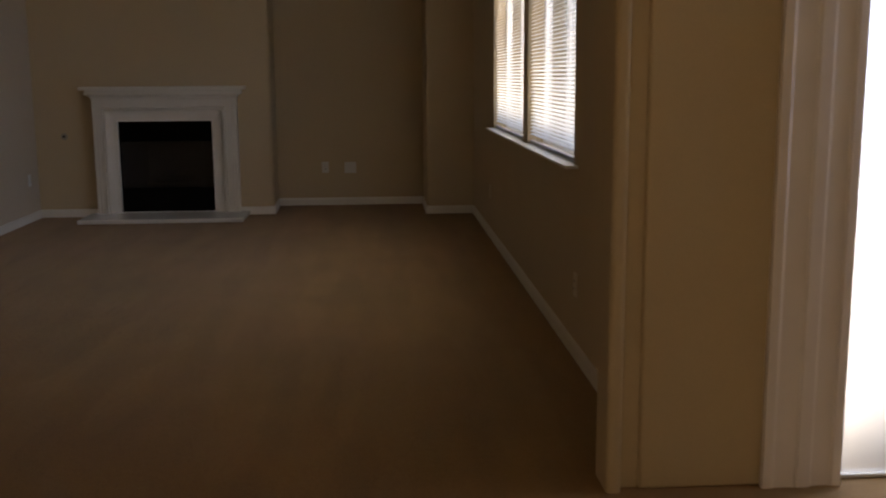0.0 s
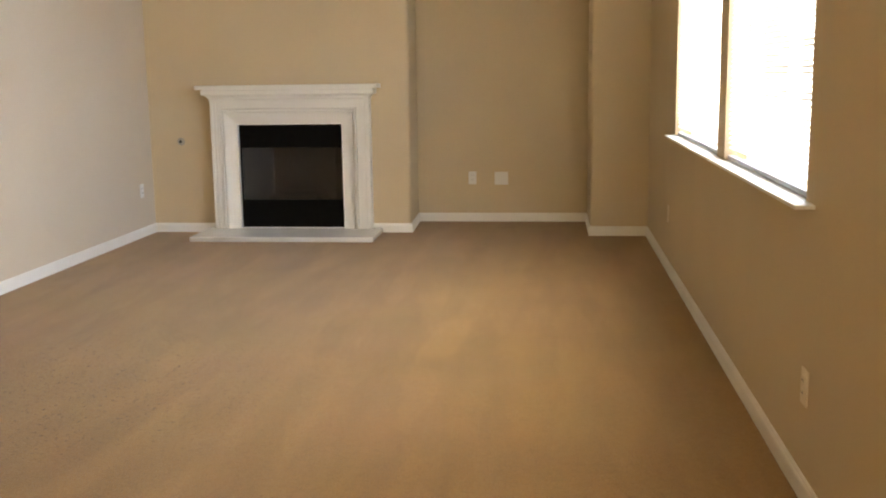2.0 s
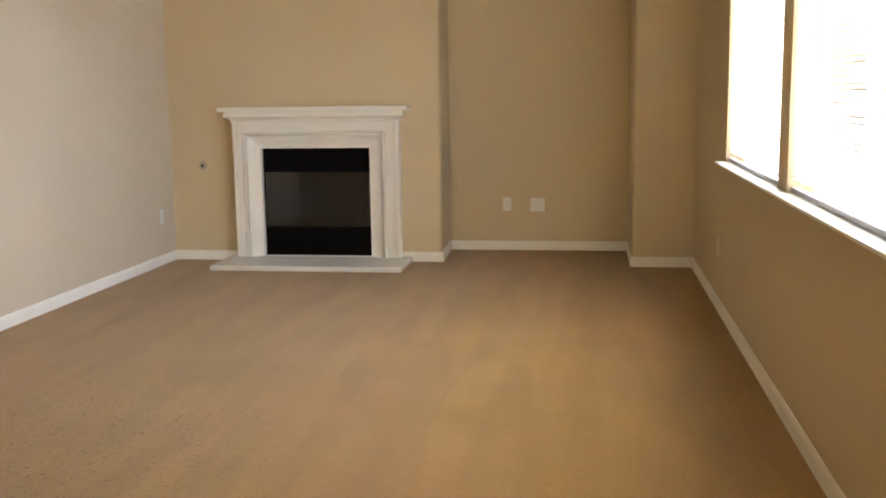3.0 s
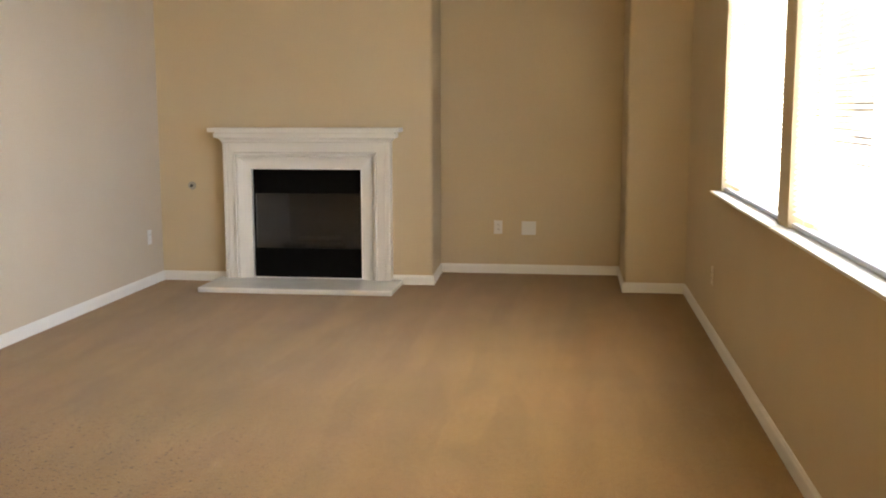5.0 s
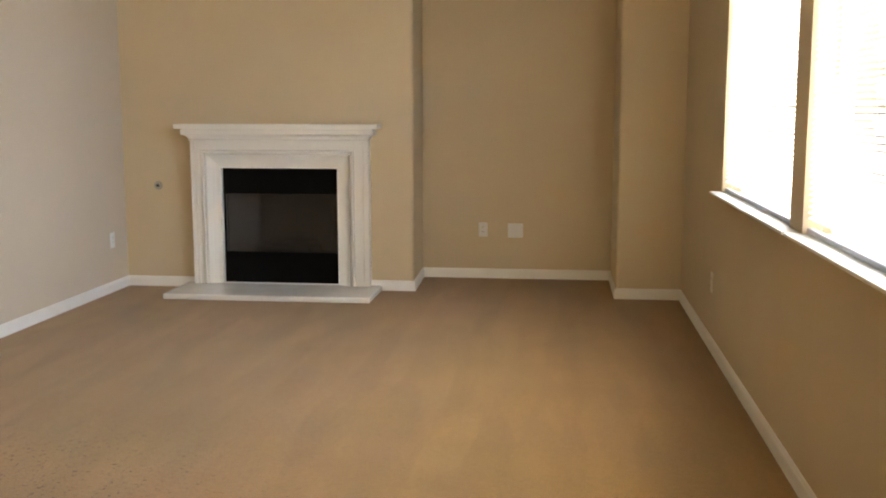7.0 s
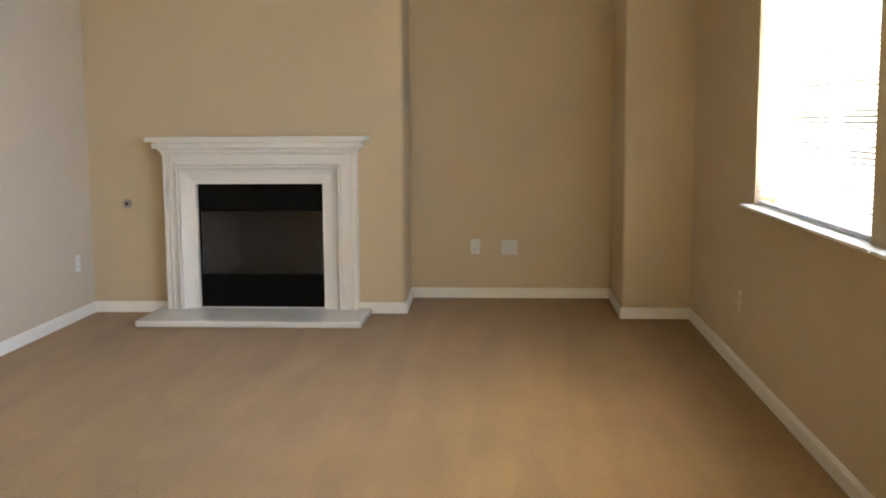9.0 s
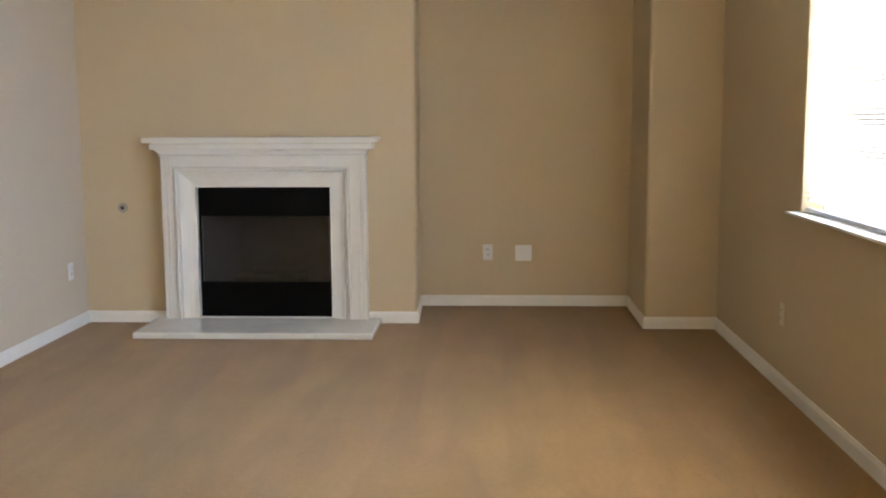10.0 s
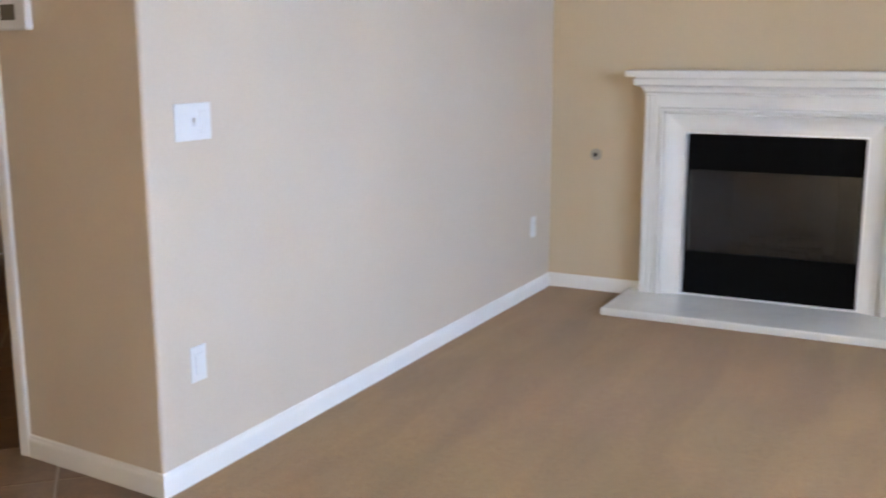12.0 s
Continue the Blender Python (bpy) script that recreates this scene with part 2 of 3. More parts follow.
def thing(name, place, label, category, group="", turn=0.0):
    ob = new(name)
    ob.empty_display_size = 0.05
    ob.matrix_world = pose(*place, 0, 0, turn)
    return tagged(ob, label, category, group)


# ---- floor, ceiling, outdoors ----
carpet = box(LEFT - 0.005, 0.14, BACK_Y, 1.0, -0.12, 0.0)
box(0.14, 1.99, BACK_Y, ENTRY_Y + 0.13, -0.12, 0.0, bm=carpet)
structure("floor_carpet", carpet, CARPET, "tan cut-pile carpet over the whole living room", "carpet")
structure("floor_slab", box(WEST_X, LEFT - 0.007, BACK_Y, 1.2, -0.14, -0.012), GROUT, "tan grout bed under the hall tiles", "floor")
lid = box(WEST_X - 0.15, 0.15, BACK_Y - 0.15, 1.2, TOP, TOP + 0.2)
box(0.15, 2.0, BACK_Y - 0.15, ENTRY_Y + 0.14, TOP, TOP + 0.2, bm=lid)
structure("ceiling", lid, CEIL, "plain cream painted ceiling", "ceiling")
structure("ground", box(-300, 300, -300, 300, -0.9, -0.45), GROUND, "pale dry gravel yard outside the house", "ground")

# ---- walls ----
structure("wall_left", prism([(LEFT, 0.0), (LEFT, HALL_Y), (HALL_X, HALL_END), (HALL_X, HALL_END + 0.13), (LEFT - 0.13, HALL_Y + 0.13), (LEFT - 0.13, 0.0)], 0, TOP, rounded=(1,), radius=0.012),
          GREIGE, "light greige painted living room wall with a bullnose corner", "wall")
chimney = prism([(FB_R, 0.0), (CHIM_R, 0.0), (NICHE_L, NICHE_Y), (FB_R, NICHE_Y)], 0, TOP, rounded=(1,), radius=0.025)
box(LEFT - 0.13, FB_L, 0.0, NICHE_Y, 0, TOP, bm=chimney)
box(FB_L, FB_R, 0.0, NICHE_Y, FB_T + 0.02, TOP, bm=chimney)
structure("wall_chimney", chimney, WALL, "beige painted chimney breast round the fireplace", "wall")
structure("wall_niche", box(LEFT - 0.13, 0.15, NICHE_Y, NICHE_Y + 0.15, 0, TOP), WALL, "beige painted back wall of the media niche", "wall")
structure("wall_pier", prism([(NICHE_R, NICHE_Y), (NICHE_R, PIER_Y), (0.15, PIER_Y), (0.15, NICHE_Y)], 0, TOP, rounded=(1,), radius=0.025),
          WALL, "beige painted pier beside the niche", "wall")
right = box(0.0, 0.15, ENTRY_Y + 0.14, PIER_Y, 0, SILL - 0.02)
for y0, y1 in ((ENTRY_Y + 0.14, WIN_NEAR[0]), (WIN_NEAR[1], WIN_FAR[0]), (WIN_FAR[1], PIER_Y)):
    box(0.0, 0.15, y0, y1, SILL - 0.02, HEAD, bm=right)
box(0.0, 0.15, ENTRY_Y + 0.14, PIER_Y, HEAD, TOP, bm=right)
structure("wall_right", right, WALL, "beige painted outer wall with two window openings", "wall")
structure("wall_stub", prism([(STUB_X[0], ENTRY_Y + 0.14), (STUB_X[0], STUB_Y), (STUB_X[1], STUB_Y), (STUB_X[1], ENTRY_Y + 0.14)], 0, TOP, rounded=(1, 2), radius=0.018),
          WALL, "beige painted stub wall beside the entry opening", "wall")
entry = box(STUB_X[1], -0.10, ENTRY_Y + 0.022, ENTRY_Y + 0.14, 0, TOP)
box(-0.10, DOOR_L, ENTRY_Y, ENTRY_Y + 0.14, 0, TOP, 0.012, 4, bm=entry)
box(DOOR_L, DOOR_R, ENTRY_Y, ENTRY_Y + 0.14, DOOR_T, TOP, bm=entry)
box(DOOR_R, 2.0, ENTRY_Y, ENTRY_Y + 0.14, 0, TOP, bm=entry)
structure("wall_entry", entry, WALL, "beige painted entry wall round the glazed door", "wall")
# Opening left in the unseen back wall for the fill lamp.
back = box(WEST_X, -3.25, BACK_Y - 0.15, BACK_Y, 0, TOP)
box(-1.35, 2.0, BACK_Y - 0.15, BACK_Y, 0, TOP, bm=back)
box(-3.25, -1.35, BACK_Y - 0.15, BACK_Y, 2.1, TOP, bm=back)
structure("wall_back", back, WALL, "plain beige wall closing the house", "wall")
# Out-of-view wall, set close so door light bounces onto the casing.
structure("wall_side", box(1.85, 2.0, BACK_Y, ENTRY_Y - 0.002, 0, TOP), WALL, "unseen beige wall closing the foyer, set near to bounce light", "wall")
structure("wall_west", box(WEST_X - 0.15, WEST_X, BACK_Y, 1.2, 0, TOP), WALL, "plain beige wall closing the hall", "wall")
structure("wall_north", box(WEST_X, LEFT - 0.13, 1.05, 1.2, 0, TOP), WALL, "plain beige wall at the hall's end", "wall")

# ---- baseboards ----
BASE = [(0.0, 0.0), (0.013, 0.0), (0.013, 0.055), (0.0115, 0.063), (0.008, 0.069), (0.007, 0.075), (0.004, 0.079), (0.0, 0.079)]


def baseboard(path, label):
    structure("baseboard", sweep(BASE, path), TRIM, label, "baseboard")


baseboard([(HALL_X + 0.032, HALL_END - 0.0025), (LEFT, HALL_Y), (LEFT, 0.0), (-3.70, 0.0)], "white painted baseboard with a moulded top edge")
baseboard([(-2.32, 0.0), (CHIM_R, 0.0), (NICHE_L, NICHE_Y), (NICHE_R, NICHE_Y), (NICHE_R, PIER_Y), (0.0, PIER_Y), (0.0, ENTRY_Y + 0.14)],
          "white painted baseboard round the niche and under the windows")


# ---- fireplace ----
def framing(profile, x0, x1, z0, z1, side):
    """One mitred length of the moulding round the firebox: profile (away from the opening, out from the wall)."""
    bm = bmesh.new()
    ends = {"left": lambda u: ((x0 - u, z0), (x0 - u, z1 + u)), "right": lambda u: ((x1 + u, z0), (x1 + u, z1 + u)),
            "top": lambda u: ((x0 - u, z1 + u), (x1 + u, z1 + u))}[side]
    rows = [[bm.verts.new((x, -v, z)) for x, z in ends(u)] for u, v in profile]
    for a, c in zip(rows, rows[1:] + rows[:1]):
        bm.faces.new((a[0], a[1], c[1], c[0]))
    bm.faces.new([r[0] for r in rows])
    bm.faces.new([r[1] for r in rows][::-1])
    return bm


def fireplace_mantel():
    top = thing("fireplace_mantel", (-3.0, 0, 0), "white painted fireplace mantel with moulded surround and stepped shelf", "mantel")
    m = top.matrix_world.inverted()

    def add(name, bm, label=""):
        bmesh.ops.transform(bm, matrix=m, verts=bm.verts)
        return part(name, bm, MANTEL, top, label)

    # a wide hollow splay running in to the firebox, a groove and a bead round it
    prof = [(0, 0.002), (0, 0.050), (0.004, 0.053), (0.030, 0.058), (0.060, 0.069), (0.084, 0.085), (0.095, 0.095), (0.098, 0.082), (0.106, 0.078), (0.110, 0.100),
            (0.114, 0.107), (0.119, 0.109), (0.124, 0.107), (0.128, 0.100), (0.131, 0.083), (0.140, 0.083), (0.140, 0.002)]
    for side in ("left", "right", "top"):
        add("moulding", framing(prof, FB_L, FB_R, 0.041, FB_T, side))
    x0, x1 = -3.687, -2.312
    for a, c in ((x0, FB_L - 0.141), (FB_R + 0.141, x1)):
        add("pilaster", box(a, c, -0.092, -0.001, 0.041, 1.140))
    for a, c, d in ((x0 + 0.001, x0 + 0.027, 0.106), (x0 + 0.036, x0 + 0.054, 0.103), (x1 - 0.027, x1 - 0.001, 0.106), (x1 - 0.056, x1 - 0.036, 0.103)):
        add("edge_strip", box(a, c, -d, -0.0925, 0.042, 1.138, 0.005, 3))
    add("frieze", box(FB_L - 0.141, FB_R + 0.141, -0.096, -0.001, FB_T + 0.141, 1.140))

    def ledge(z_out):
        """A course round three sides, with its profile as (overhang, height)."""
        bm = bmesh.new()
        rings = []
        for o, z in z_out:
            rings.append([bm.verts.new(p) for p in ((x0 - o, -0.001, z), (x0 - o, -0.114 - o, z), (x1 + o, -0.114 - o, z), (x1 + o, -0.001, z))])
        for a, c in zip(rings, rings[1:]):
            for k in range(4):
                bm.faces.new((a[k], a[(k + 1) % 4], c[(k + 1) % 4], c[k]))
        bm.faces.new(rings[0][::-1])
        bm.faces.new(rings[-1])
        return bm

    add("bed_moulding", ledge([(-0.010, 1.1405), (0.002, 1.142), (0.005, 1.147), (0.002, 1.152), (-0.004, 1.154), (-0.004, 1.1575)]))
    add("crown", ledge([(0.002, 1.158), (0.006, 1.160), (0.009, 1.168), (0.015, 1.177), (0.025, 1.185), (0.038, 1.189), (0.046, 1.190), (0.050, 1.193), (0.0505, 1.224),
                        (0.048, 1.227), (0.042, 1.2275), (0.042, 1.2355)]))
    add("shelf", ledge([(0.084, 1.236), (0.0865, 1.238), (0.088, 1.244), (0.088, 1.262), (0.0865, 1.267), (0.084, 1.269)]))
    return top


def fireplace_insert():
    top = thing("fireplace_insert", (-3.0, 0.03, 0), "black metal gas fireplace insert with glass front", "fireplace")
    m = top.matrix_world.inverted()

    def add(name, bm, material, label=""):
        bmesh.ops.transform(bm, matrix=m, verts=bm.verts)
        return part(name, bm, material, top, label)

    y = -0.012
    add("top_panel", box(FB_L + 0.002, FB_R - 0.002, y, y + 0.03, 0.735, FB_T + 0.018, 0.003), BLACK, "black sheet metal hood panel")
    add("bottom_panel", box(FB_L + 0.002, FB_R - 0.002, y, y + 0.03, 0.041, 0.285, 0.003), BLACK, "black sheet metal access panel")
    for a, c in ((FB_L + 0.002, FB_L + 0.022), (FB_R - 0.022, FB_R - 0.002)):
        add("side_post", box(a, c, y + 0.002, y + 0.03, 0.286, 0.734, 0.002), BLACK)
    for a, c, d, e in ((FB_L + 0.0005, FB_L + 0.0065, 0.046, FB_T - 0.0085), (FB_R - 0.0065, FB_R - 0.0005, 0.046, FB_T - 0.0085), (FB_L + 0.0005, FB_R - 0.0005, FB_T - 0.008, FB_T - 0.0005)):
        add("edge_bead", box(a, c, -0.0590, -0.013, d, e, 0.0015), BEAD, "thin bright polished edge bead")
    add("sill_strip", box(FB_L + 0.007, FB_R - 0.007, -0.046, y - 0.001, 0.0405, 0.0455, 0.001), VINYL, "thin white edge strip")
    for a, c in ((FB_L + 0.0225, FB_L + 0.028), (FB_R - 0.028, FB_R - 0.0225)):
        add("glass_trim", box(a, c, y + 0.001, y + 0.012, 0.290, 0.730, 0.001), STEEL)
    pane = add("glass_pane", box(FB_L + 0.028, FB_R - 0.028, y + 0.010, y + 0.015, 0.287, 0.733), SMOKED, "smoked glass door pane")
    pane.visible_shadow = False
    add("firebox_back", box(-3.30, -2.73, 0.44, 0.46, 0.24, 0.80), SOOT, "dark firebrick panel")
    for s, a in ((1, FB_L + 0.024), (-1, FB_R - 0.024)):
        side = prism([(a, 0.04), (a + s * 0.15, 0.44), (a + s * 0.15 - s * 0.02, 0.45), (a - s * 0.02, 0.05)], 0.24, 0.80)
        add("firebox_side", side, SOOT)
    add("firebox_floor", box(FB_L + 0.024, FB_R - 0.024, 0.04, 0.45, 0.215, 0.238), SOOT)
    add("firebox_top", box(FB_L + 0.024, FB_R - 0.024, 0.04, 0.45, 0.802, 0.82), BLACK)
    for x, yy, z, length, r, turn in ((-3.02, 0.26, 0.275, 0.50, 0.035, 4), (-3.05, 0.18, 0.272, 0.44, 0.030, -7), (-2.97, 0.22, 0.335, 0.36, 0.028, 14)):
        log = bmesh.new()
        bmesh.ops.create_cone(log, cap_ends=True, segments=14, radius1=r, radius2=r * 0.85, depth=length)
        bmesh.ops.subdivide_edges(log, edges=[e for e in log.edges if abs(e.verts[0].co.z - e.verts[1].co.z) > 0.1], cuts=6)
        for v in log.verts:
            k = 1 + 0.18 * noise.noise(v.co * 14 + Vector((x * 9, 0, 0)))
            v.co.x *= k
            v.co.y *= k
        bmesh.ops.transform(log, matrix=pose(x, yy, z, 0, 90, turn), verts=log.verts)
        add("log", log, LOG, "charred ceramic log")
    return top


fireplace_mantel()
fireplace_insert()
hearth = tagged(new("hearth_slab", mesh_of("hearth_slab", box(-3.770, -2.228, -0.537, -0.002, -0.002, 0.040, 0.011, 4), HEARTH)),
                "white polished stone hearth slab lying on the carpet", "hearth")


# ---- windows and blinds ----
def window(number, y0, y1):
    w = tagged(thing("window_%d" % number, (0.1, (y0 + y1) / 2, SILL), "white vinyl window in a drywall recess behind blinds", "window"), kind="structure")
    m = w.matrix_world.inverted()

    def add(name, bm, material, label=""):
        bmesh.ops.transform(bm, matrix=m, verts=bm.verts)
        return part(name, bm, material, w, label)

    a, c = y0 + 0.002, y1 - 0.002
    f = 0.05
    add("window_frame", box(0.10, 0.148, a, a + f, SILL + 0.002, HEAD - 0.002, 0.004), VINYL)
    add("window_frame", box(0.10, 0.148, c - f, c, SILL + 0.002, HEAD - 0.002, 0.004), VINYL)
    add("window_frame", box(0.10, 0.148, a + f, c - f, SILL + 0.002, SILL + f, 0.004), VINYL)
    add("window_frame", box(0.10, 0.148, a + f, c - f, HEAD - f, HEAD - 0.002, 0.004), VINYL)
    mid = (y0 + y1) / 2
    add("meeting_stile", box(0.104, 0.146, mid - 0.025, mid + 0.025, SILL + f, HEAD - f, 0.004), VINYL)
    for p, q in ((a + f, mid - 0.025), (mid + 0.025, c - f)):
        g = add("pane", box(0.122, 0.127, p, q, SILL + f, HEAD - f), GLASS)
        g.visible_shadow = False
    return w


def sill(y0, y1):
    bm = box(-0.062, 0.10, y0, y1, SILL - 0.013, SILL, 0.0025, 3)
    structure("window_sill", bm, TRIM, "white painted window sill board", "window sill")


def venetian_blind(y0, y1):
    b = thing("venetian_blind", (0.026, (y0 + y1) / 2, HEAD), "white lowered mini blind with half-open slats", "blind", "blinds in the windows")
    width = y1 - y0 - 0.02
    part("headrail", box(-0.014, 0.014, -width / 2, width / 2, -0.03, -0.003, 0.002), VINYL, b)
    part("bottom_rail", box(-0.012, 0.012, -width / 2, width / 2, SILL - HEAD + 0.004, SILL - HEAD + 0.023, 0.003), RAIL_SHADE, b, "bottom rail, greyed for its backlit shade")
    me = None
    step = 0.0215
    count = int((HEAD - SILL - 0.075) / step)
    for i in range(count):
        if me is None:
            bm = bmesh.new()
            rows = []
            for k in range(5):
                s = -0.0125 + k * 0.00625
                rise = 0.0022 * (1 - (s / 0.0125) ** 2)
                rows.append([bm.verts.new((s, -width / 2, rise)), bm.verts.new((s, width / 2, rise))])
            for r, q in zip(rows, rows[1:]):
                bm.faces.new((r[0], r[1], q[1], q[0]))
            me = mesh_of("slat", bm, SLAT)
        ob = new("slat", me)
        ob.parent = b
        ob.matrix_basis = pose(0, 0, -0.045 - i * step, 0, -24 + random.uniform(-1.5, 1.5), 0)
    for k in (-0.36, 0.0, 0.36):
        part("ladder_cord", box(-0.0135, -0.0125, k * width - 0.001, k * width + 0.001, SILL - HEAD + 0.02, -0.03), VINYL, b)
    return b


window(1, *WIN_FAR)
window(2, *WIN_NEAR)
sill(-3.660, -1.805)
sill(-5.345, -3.690)
venetian_blind(*WIN_FAR)
venetian_blind(*WIN_NEAR)


# ---- glazed entry door ----
def entry_door():
    d = tagged(thing("door_1", (DOOR_L, ENTRY_Y, 0), "white glazed entry door in a moulded casing", "door"), kind="structure")
    m = d.matrix_world.inverted()

    def add(name, bm, material, label=""):
        bmesh.ops.transform(bm, matrix=m, verts=bm.verts)
        return part(name, bm, material, d, label)

    cas = [(0.0, 0.0), (0.018, 0.0), (0.020, 0.03), (0.012, 0.04), (0.014, 0.10), (0.024, 0.11), (0.026, 0.15), (0.020, 0.16), (0.020, 0.23), (0.027, 0.24), (0.024, 0.27), (0.0, 0.27)]

    def casing(x, s):
        bm = bmesh.new()
        low = [bm.verts.new((x - s * u, ENTRY_Y - 0.001 - v, 0.0)) for v, u in cas]
        high = [bm.verts.new((x - s * u, ENTRY_Y - 0.001 - v, DOOR_T + 0.1)) for v, u in cas]
        n = len(cas)
        for i in range(n):
            bm.faces.new((low[i], low[(i + 1) % n], high[(i + 1) % n], high[i]))
        bm.faces.new(low[::-1])
        bm.faces.new(high)
        return bm

    add("casing", casing(DOOR_L + 0.01, 1), CASING, "white painted fluted casing")
    add("casing", casing(DOOR_R - 0.01, -1), CASING, "white painted fluted casing")
    y0, y1 = ENTRY_Y + 0.03, ENTRY_Y + 0.075
    add("stile", box(DOOR_L + 0.002, DOOR_L + 0.03, y0, y1, 0.01, DOOR_T - 0.002, 0.003), TRIM)
    add("stile", box(DOOR_R - 0.06, DOOR_R - 0.002, y0, y1, 0.01, DOOR_T - 0.002, 0.003), TRIM)
    add("rail", box(DOOR_L + 0.03, DOOR_R - 0.06, y0, y1, 0.004, 0.016, 0.002), TRIM)
    add("rail", box(DOOR_L + 0.03, DOOR_R - 0.06, y0, y1, DOOR_T - 0.1, DOOR_T - 0.002, 0.003), TRIM)
    g = add("pane", box(DOOR_L + 0.03, DOOR_R - 0.06, y0 + 0.02, y0 + 0.026, 0.016, DOOR_T - 0.1), FROSTED, "frosted glass")
    g.visible_shadow = False


entry_door()


# Out-of-view door, added only so the fill lamp has an opening.
def added_back_door():
    d = tagged(thing("door_2", (-2.3, BACK_Y, 0), "unseen white framed glass door, added to carry the fill light", "door"), kind="structure")
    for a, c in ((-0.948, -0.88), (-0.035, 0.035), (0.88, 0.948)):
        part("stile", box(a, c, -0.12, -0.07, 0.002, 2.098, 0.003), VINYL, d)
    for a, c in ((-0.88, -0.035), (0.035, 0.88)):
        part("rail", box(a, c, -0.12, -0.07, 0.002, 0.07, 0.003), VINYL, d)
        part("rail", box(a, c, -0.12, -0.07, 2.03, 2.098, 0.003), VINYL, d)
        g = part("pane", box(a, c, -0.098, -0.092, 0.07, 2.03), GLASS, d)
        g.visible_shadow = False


added_back_door()


# ---- outlets, switches and small fixtures ----
def wall_plate(name, place, turn, width, height, material, label, category, fittings, group=""):
    """A plate facing -y before it is turned; fittings: (kind, x offset)."""
    w = thing(name, place, label, category, group, turn)
    part("cover_plate", box(-width / 2, width / 2, -0.006, 0.0, -height / 2, height / 2, 0.0025, 3), material, w)
    for kind, x in fittings:
        if kind == "duplex":
            for z in (-0.0195, 0.0195):
                face = part("receptacle", box(x - 0.0165, x + 0.0165, -0.009, -0.0062, z - 0.0135, z + 0.0135, 0.001), material, w)
                for s in (-0.0065, 0.0065):
                    part("slot", box(x + s - 0.0016, x + s + 0.0016, -0.0096, -0.0091, z - 0.003, z + 0.007), SLOT, face)
        elif kind == "toggle":
            part("toggle", box(x - 0.005, x + 0.005, -0.018, -0.0062, -0.004, 0.012, 0.0015), material, w)
            part("slot", box(x - 0.007, x + 0.007, -0.0068, -0.0061, -0.014, 0.014), GAP_GREY, w)
        elif kind == "rocker":
            part("rocker", box(x - 0.0165, x + 0.0165, -0.010, -0.0062, -0.033, 0.033, 0.0015), material, w)
            part("rocker_gap", box(x - 0.0178, x + 0.0178, -0.0068, -0.0061, -0.0345, 0.0345), GAP_GREY, w)
        elif kind == "blank":
            part("insert", box(x - 0.0165, x + 0.0165, -0.0075, -0.0062, -0.033, 0.033, 0.001), material, w)
    for z in ((-height / 2 + 0.012, height / 2 - 0.012) if fittings else ()):
        part("screw", disc(0.0028, 0.001, pose(0, 0, 0, 90, 0, 0), (0, -0.0066, z), 10), material, w)
    return w


OUT = "outlets in the room"
wall_plate("wall_outlet", (-1.505, NICHE_Y, 0.402), 0, 0.072, 0.116, PLATE, "white duplex wall outlet in the niche", "outlet", [("duplex", 0)], OUT)
wall_plate("media_plate", (-1.241, NICHE_Y, 0.397), 0, 0.122, 0.116, PLATE, "white blank double cover plate in the niche", "wall plate", [])
wall_plate("wall_outlet", (LEFT, -0.268, 0.393), 90, 0.072, 0.116, PLATE, "white duplex wall outlet near the corner", "outlet", [("duplex", 0)], OUT)
wall_plate("wall_outlet", (LEFT, -3.112, 0.387), 90, 0.072, 0.116, PLATE, "white rocker-style wall outlet below the switches", "outlet", [("rocker", 0)], OUT)
wall_plate("light_switch", (LEFT, -3.084, 1.151), 90, 0.164, 0.114, PLATE, "white three-gang light switch plate", "switch", [("blank", -0.046), ("toggle", 0), ("rocker", 0.046)])
wall_plate("wall_outlet", (0, -1.625, 0.388), -90, 0.072, 0.116, ALMOND, "almond duplex wall outlet under the window", "outlet", [("duplex", 0)], OUT)
wall_plate("wall_outlet", (0, -5.335, 0.358), -90, 0.072, 0.116, ALMOND, "almond duplex wall outlet under the window", "outlet", [("duplex", 0)], OUT)

gas = thing("gas_valve", (-3.990, 0, 0.793), "round brushed nickel gas key valve on the wall", "gas valve")
FACE = pose(0, 0, 0, 90, 0, 0)
part("escutcheon", disc(0.034, 0.008, FACE, (0, -0.004, 0), 28, 0.003), CHROME, gas)
part("collar", disc(0.018, 0.008, FACE, (0, -0.012, 0), 20, 0.002), CHROME, gas)
part("key_hole", disc(0.013, 0.002, FACE, (0, -0.0165, 0), 16), SLOT, gas, "dark key socket")

thermostat = thing("thermostat", (-4.795, HALL_Y + 0.0445, 1.478), "white wall thermostat with a dark display", "thermostat", turn=-4.8)
part("body", box(-0.07, 0.07, -0.028, 0.0, -0.05, 0.05, 0.006, 3), PLATE, thermostat)
part("display", box(-0.048, 0.022, -0.0295, -0.0282, -0.020, 0.028), DISPLAY, thermostat, "dark display")


# ---- hall beyond the corner ----
structure("trim", box(HALL_X - 0.012, HALL_X + 0.030, HALL_END - 0.018, HALL_END + 0.146, 0.0, 2.1, 0.004), TRIM, "white painted casing on the wall's end", "trim")


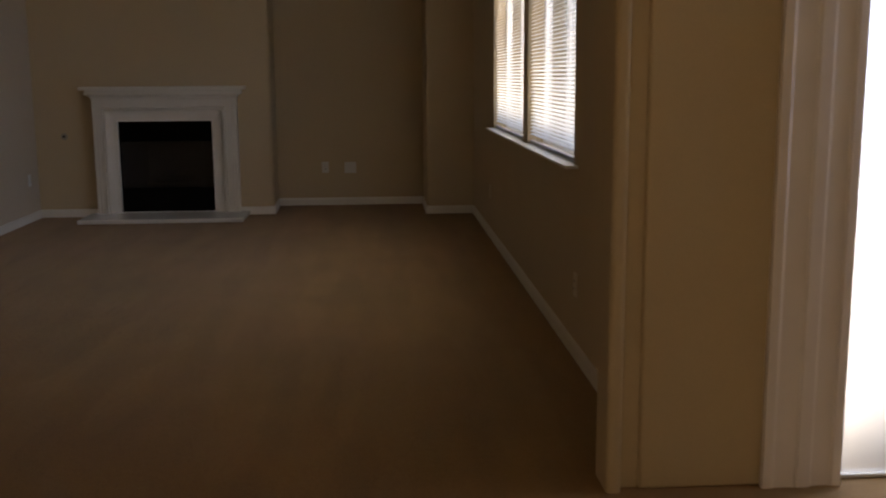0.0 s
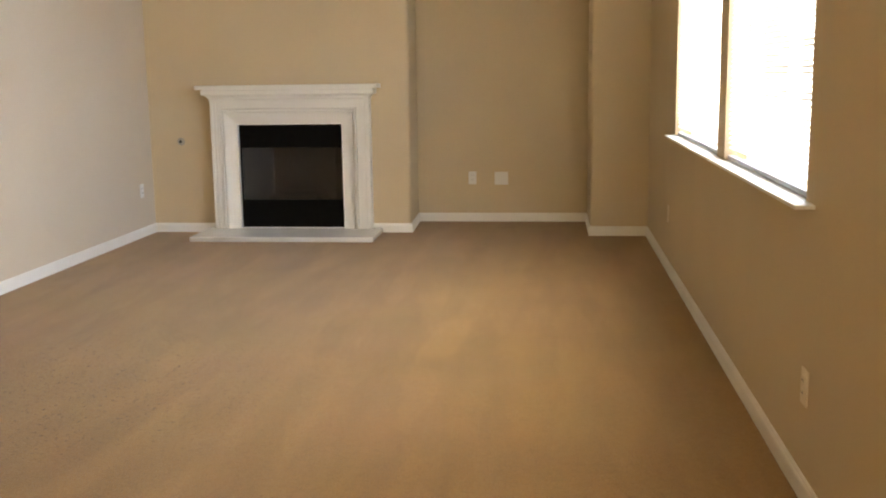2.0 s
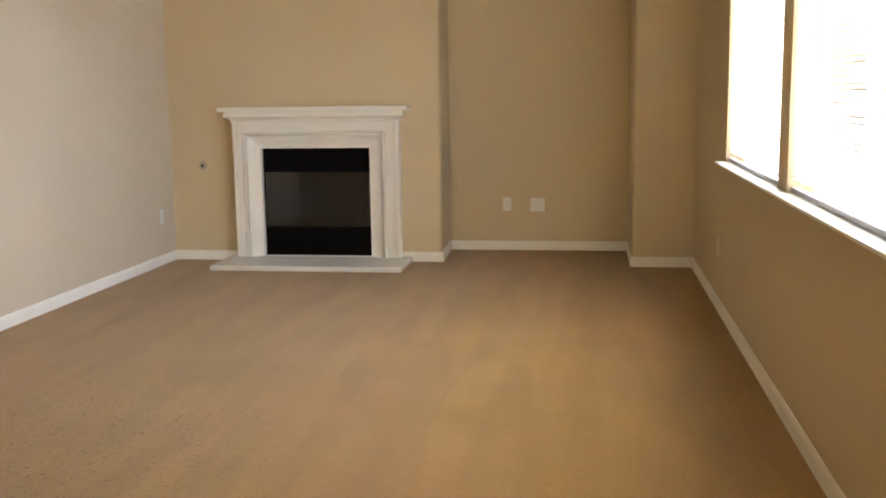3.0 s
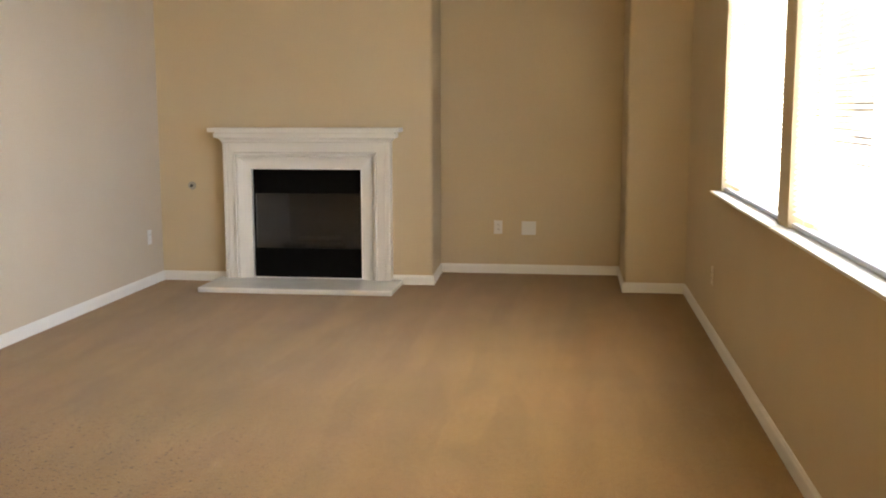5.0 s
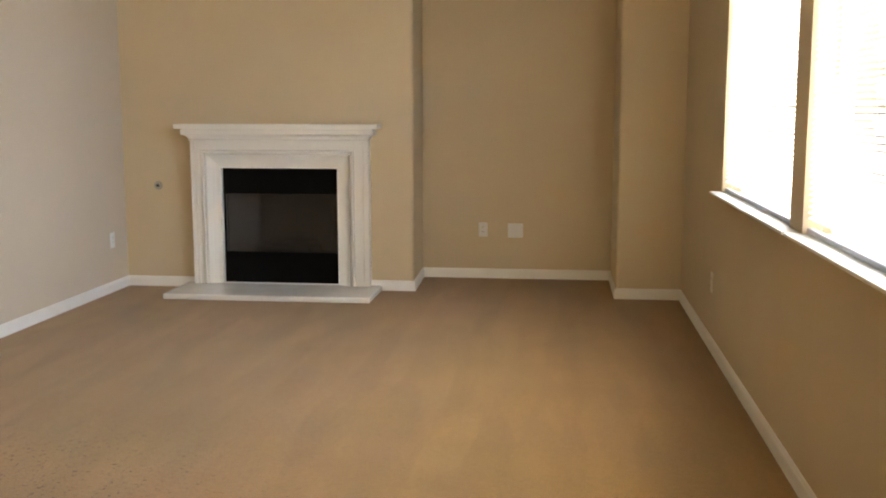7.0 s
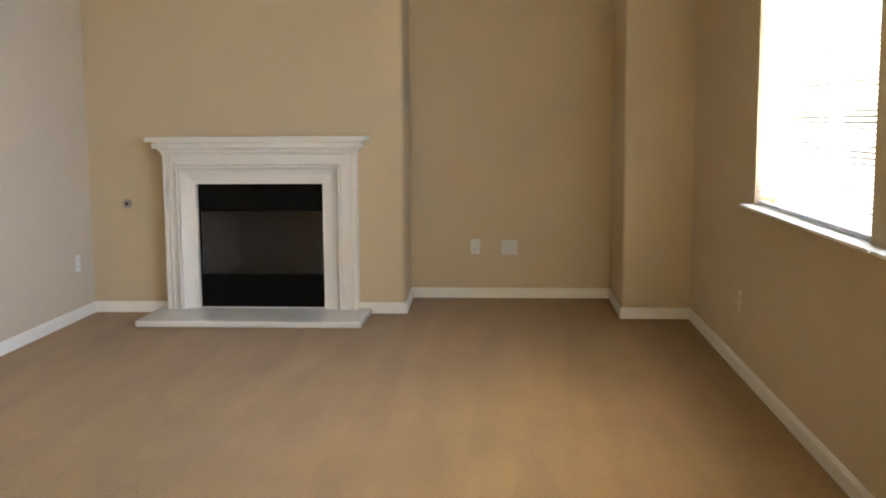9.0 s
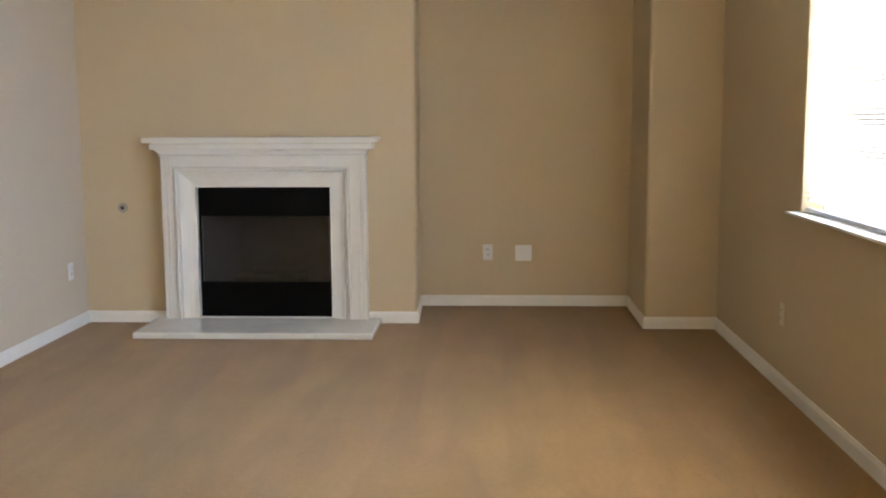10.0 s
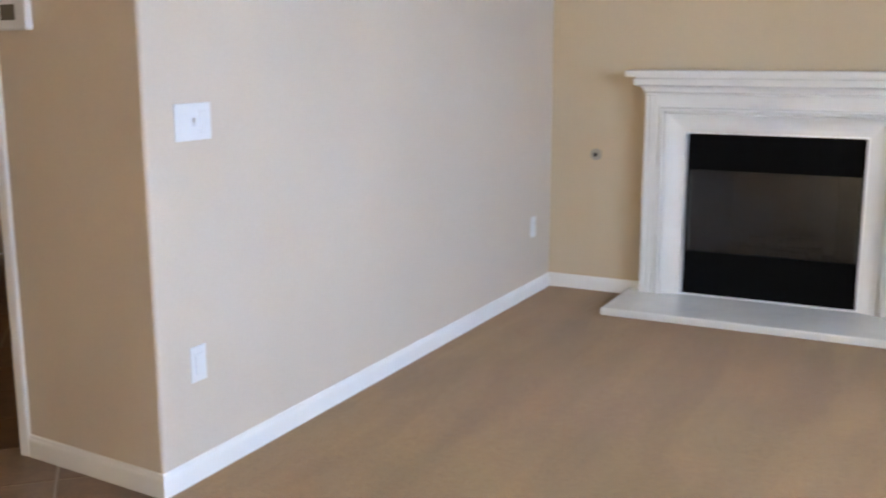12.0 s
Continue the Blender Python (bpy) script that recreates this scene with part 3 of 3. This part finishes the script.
def oak_cabinet():
    c = thing("oak_cabinet", (-6.0, -1.6, -0.012), "honey oak base cabinet at the end of the hall", "cabinet")
    part("body", box(-0.45, 0.45, -0.28, 0.28, 0.1, 0.9, 0.003), OAK, c)
    part("toe_kick", box(-0.44, 0.44, -0.22, 0.28, 0.0, 0.099), BLACK, c)
    for s in (-1, 1):
        d = part("door", box(s * 0.225 - 0.215, s * 0.225 + 0.215, -0.300, -0.2805, 0.13, 0.87, 0.003), OAK, c)
        part("raised_panel", box(s * 0.225 - 0.15, s * 0.225 + 0.15, -0.306, -0.3002, 0.20, 0.80, 0.004), OAK, d)


oak_cabinet()

# ---- diagonal hall tiles ----
tile_floor = structure("floor_tiles", box(WEST_X + 0.001, LEFT - 0.009, BACK_Y + 0.001, 1.04, -0.0118, -0.0025), GROUT, "brown ceramic tiles laid diagonally with tan grout", "tile floor")
SIDE, GAP = 0.33, 0.007
HALF = SIDE / 2 - GAP / 2
ROOT = math.sqrt(0.5)
EDGE = LEFT - 0.0105


def tile_solid(corners):
    bm = bmesh.new()
    low = [bm.verts.new((x, y, -0.0072)) for x, y in corners]
    mid = [bm.verts.new((x, y, -0.0020)) for x, y in corners]
    cx, cy = sum(p[0] for p in corners) / len(corners), sum(p[1] for p in corners) / len(corners)
    high = [bm.verts.new((x + (cx - x) * 0.012, y + (cy - y) * 0.012, -0.0003)) for x, y in corners]
    n = len(corners)
    for a, c in ((low, mid), (mid, high)):
        for k in range(n):
            bm.faces.new((a[k], a[(k + 1) % n], c[(k + 1) % n], c[k]))
    bm.faces.new(high)
    bm.faces.new(low[::-1])
    return bm


def cut_at(corners, limit):
    """The part of an outline with x under the limit."""
    out = []
    for (ax, ay), (bx, by) in zip(corners, corners[1:] + corners[:1]):
        if ax <= limit:
            out.append((ax, ay))
        if (ax <= limit) != (bx <= limit):
            k = (limit - ax) / (bx - ax)
            out.append((limit, ay + (by - ay) * k))
    return out


REACH = HALF / ROOT
whole = None
rest = bmesh.new()
for i in range(-30, 31):
    for j in range(-30, 31):
        u, v = (i + 0.5) * SIDE, (j + 0.5) * SIDE
        x, y = -4.675 + (u - v) * ROOT, -3.345 + (u + v) * ROOT
        if not (WEST_X + REACH < x < EDGE + REACH and BACK_Y + REACH < y < 0.8):
            continue
        shape = [(REACH, 0), (0, REACH), (-REACH, 0), (0, -REACH)]
        if x + REACH > EDGE:
            shape = cut_at(shape, EDGE - x)
            if len(shape) < 3 or EDGE - (x - REACH) < 0.02:
                continue
            me = mesh_of("tile", tile_solid(shape), TILE)
        else:
            whole = whole or mesh_of("tile", tile_solid(shape), TILE)
            me = whole
        if y < -6.6:
            copy = me.copy()
            copy.transform(pose(x, y, 0))
            rest.from_mesh(copy)
            bpy.data.meshes.remove(copy)
            continue
        ob = new("tile", me)
        ob.parent = tile_floor
        ob.matrix_basis = pose(x, y, 0)
tagged(part("far_tiles", rest, TILE, tile_floor), kind="stuff")
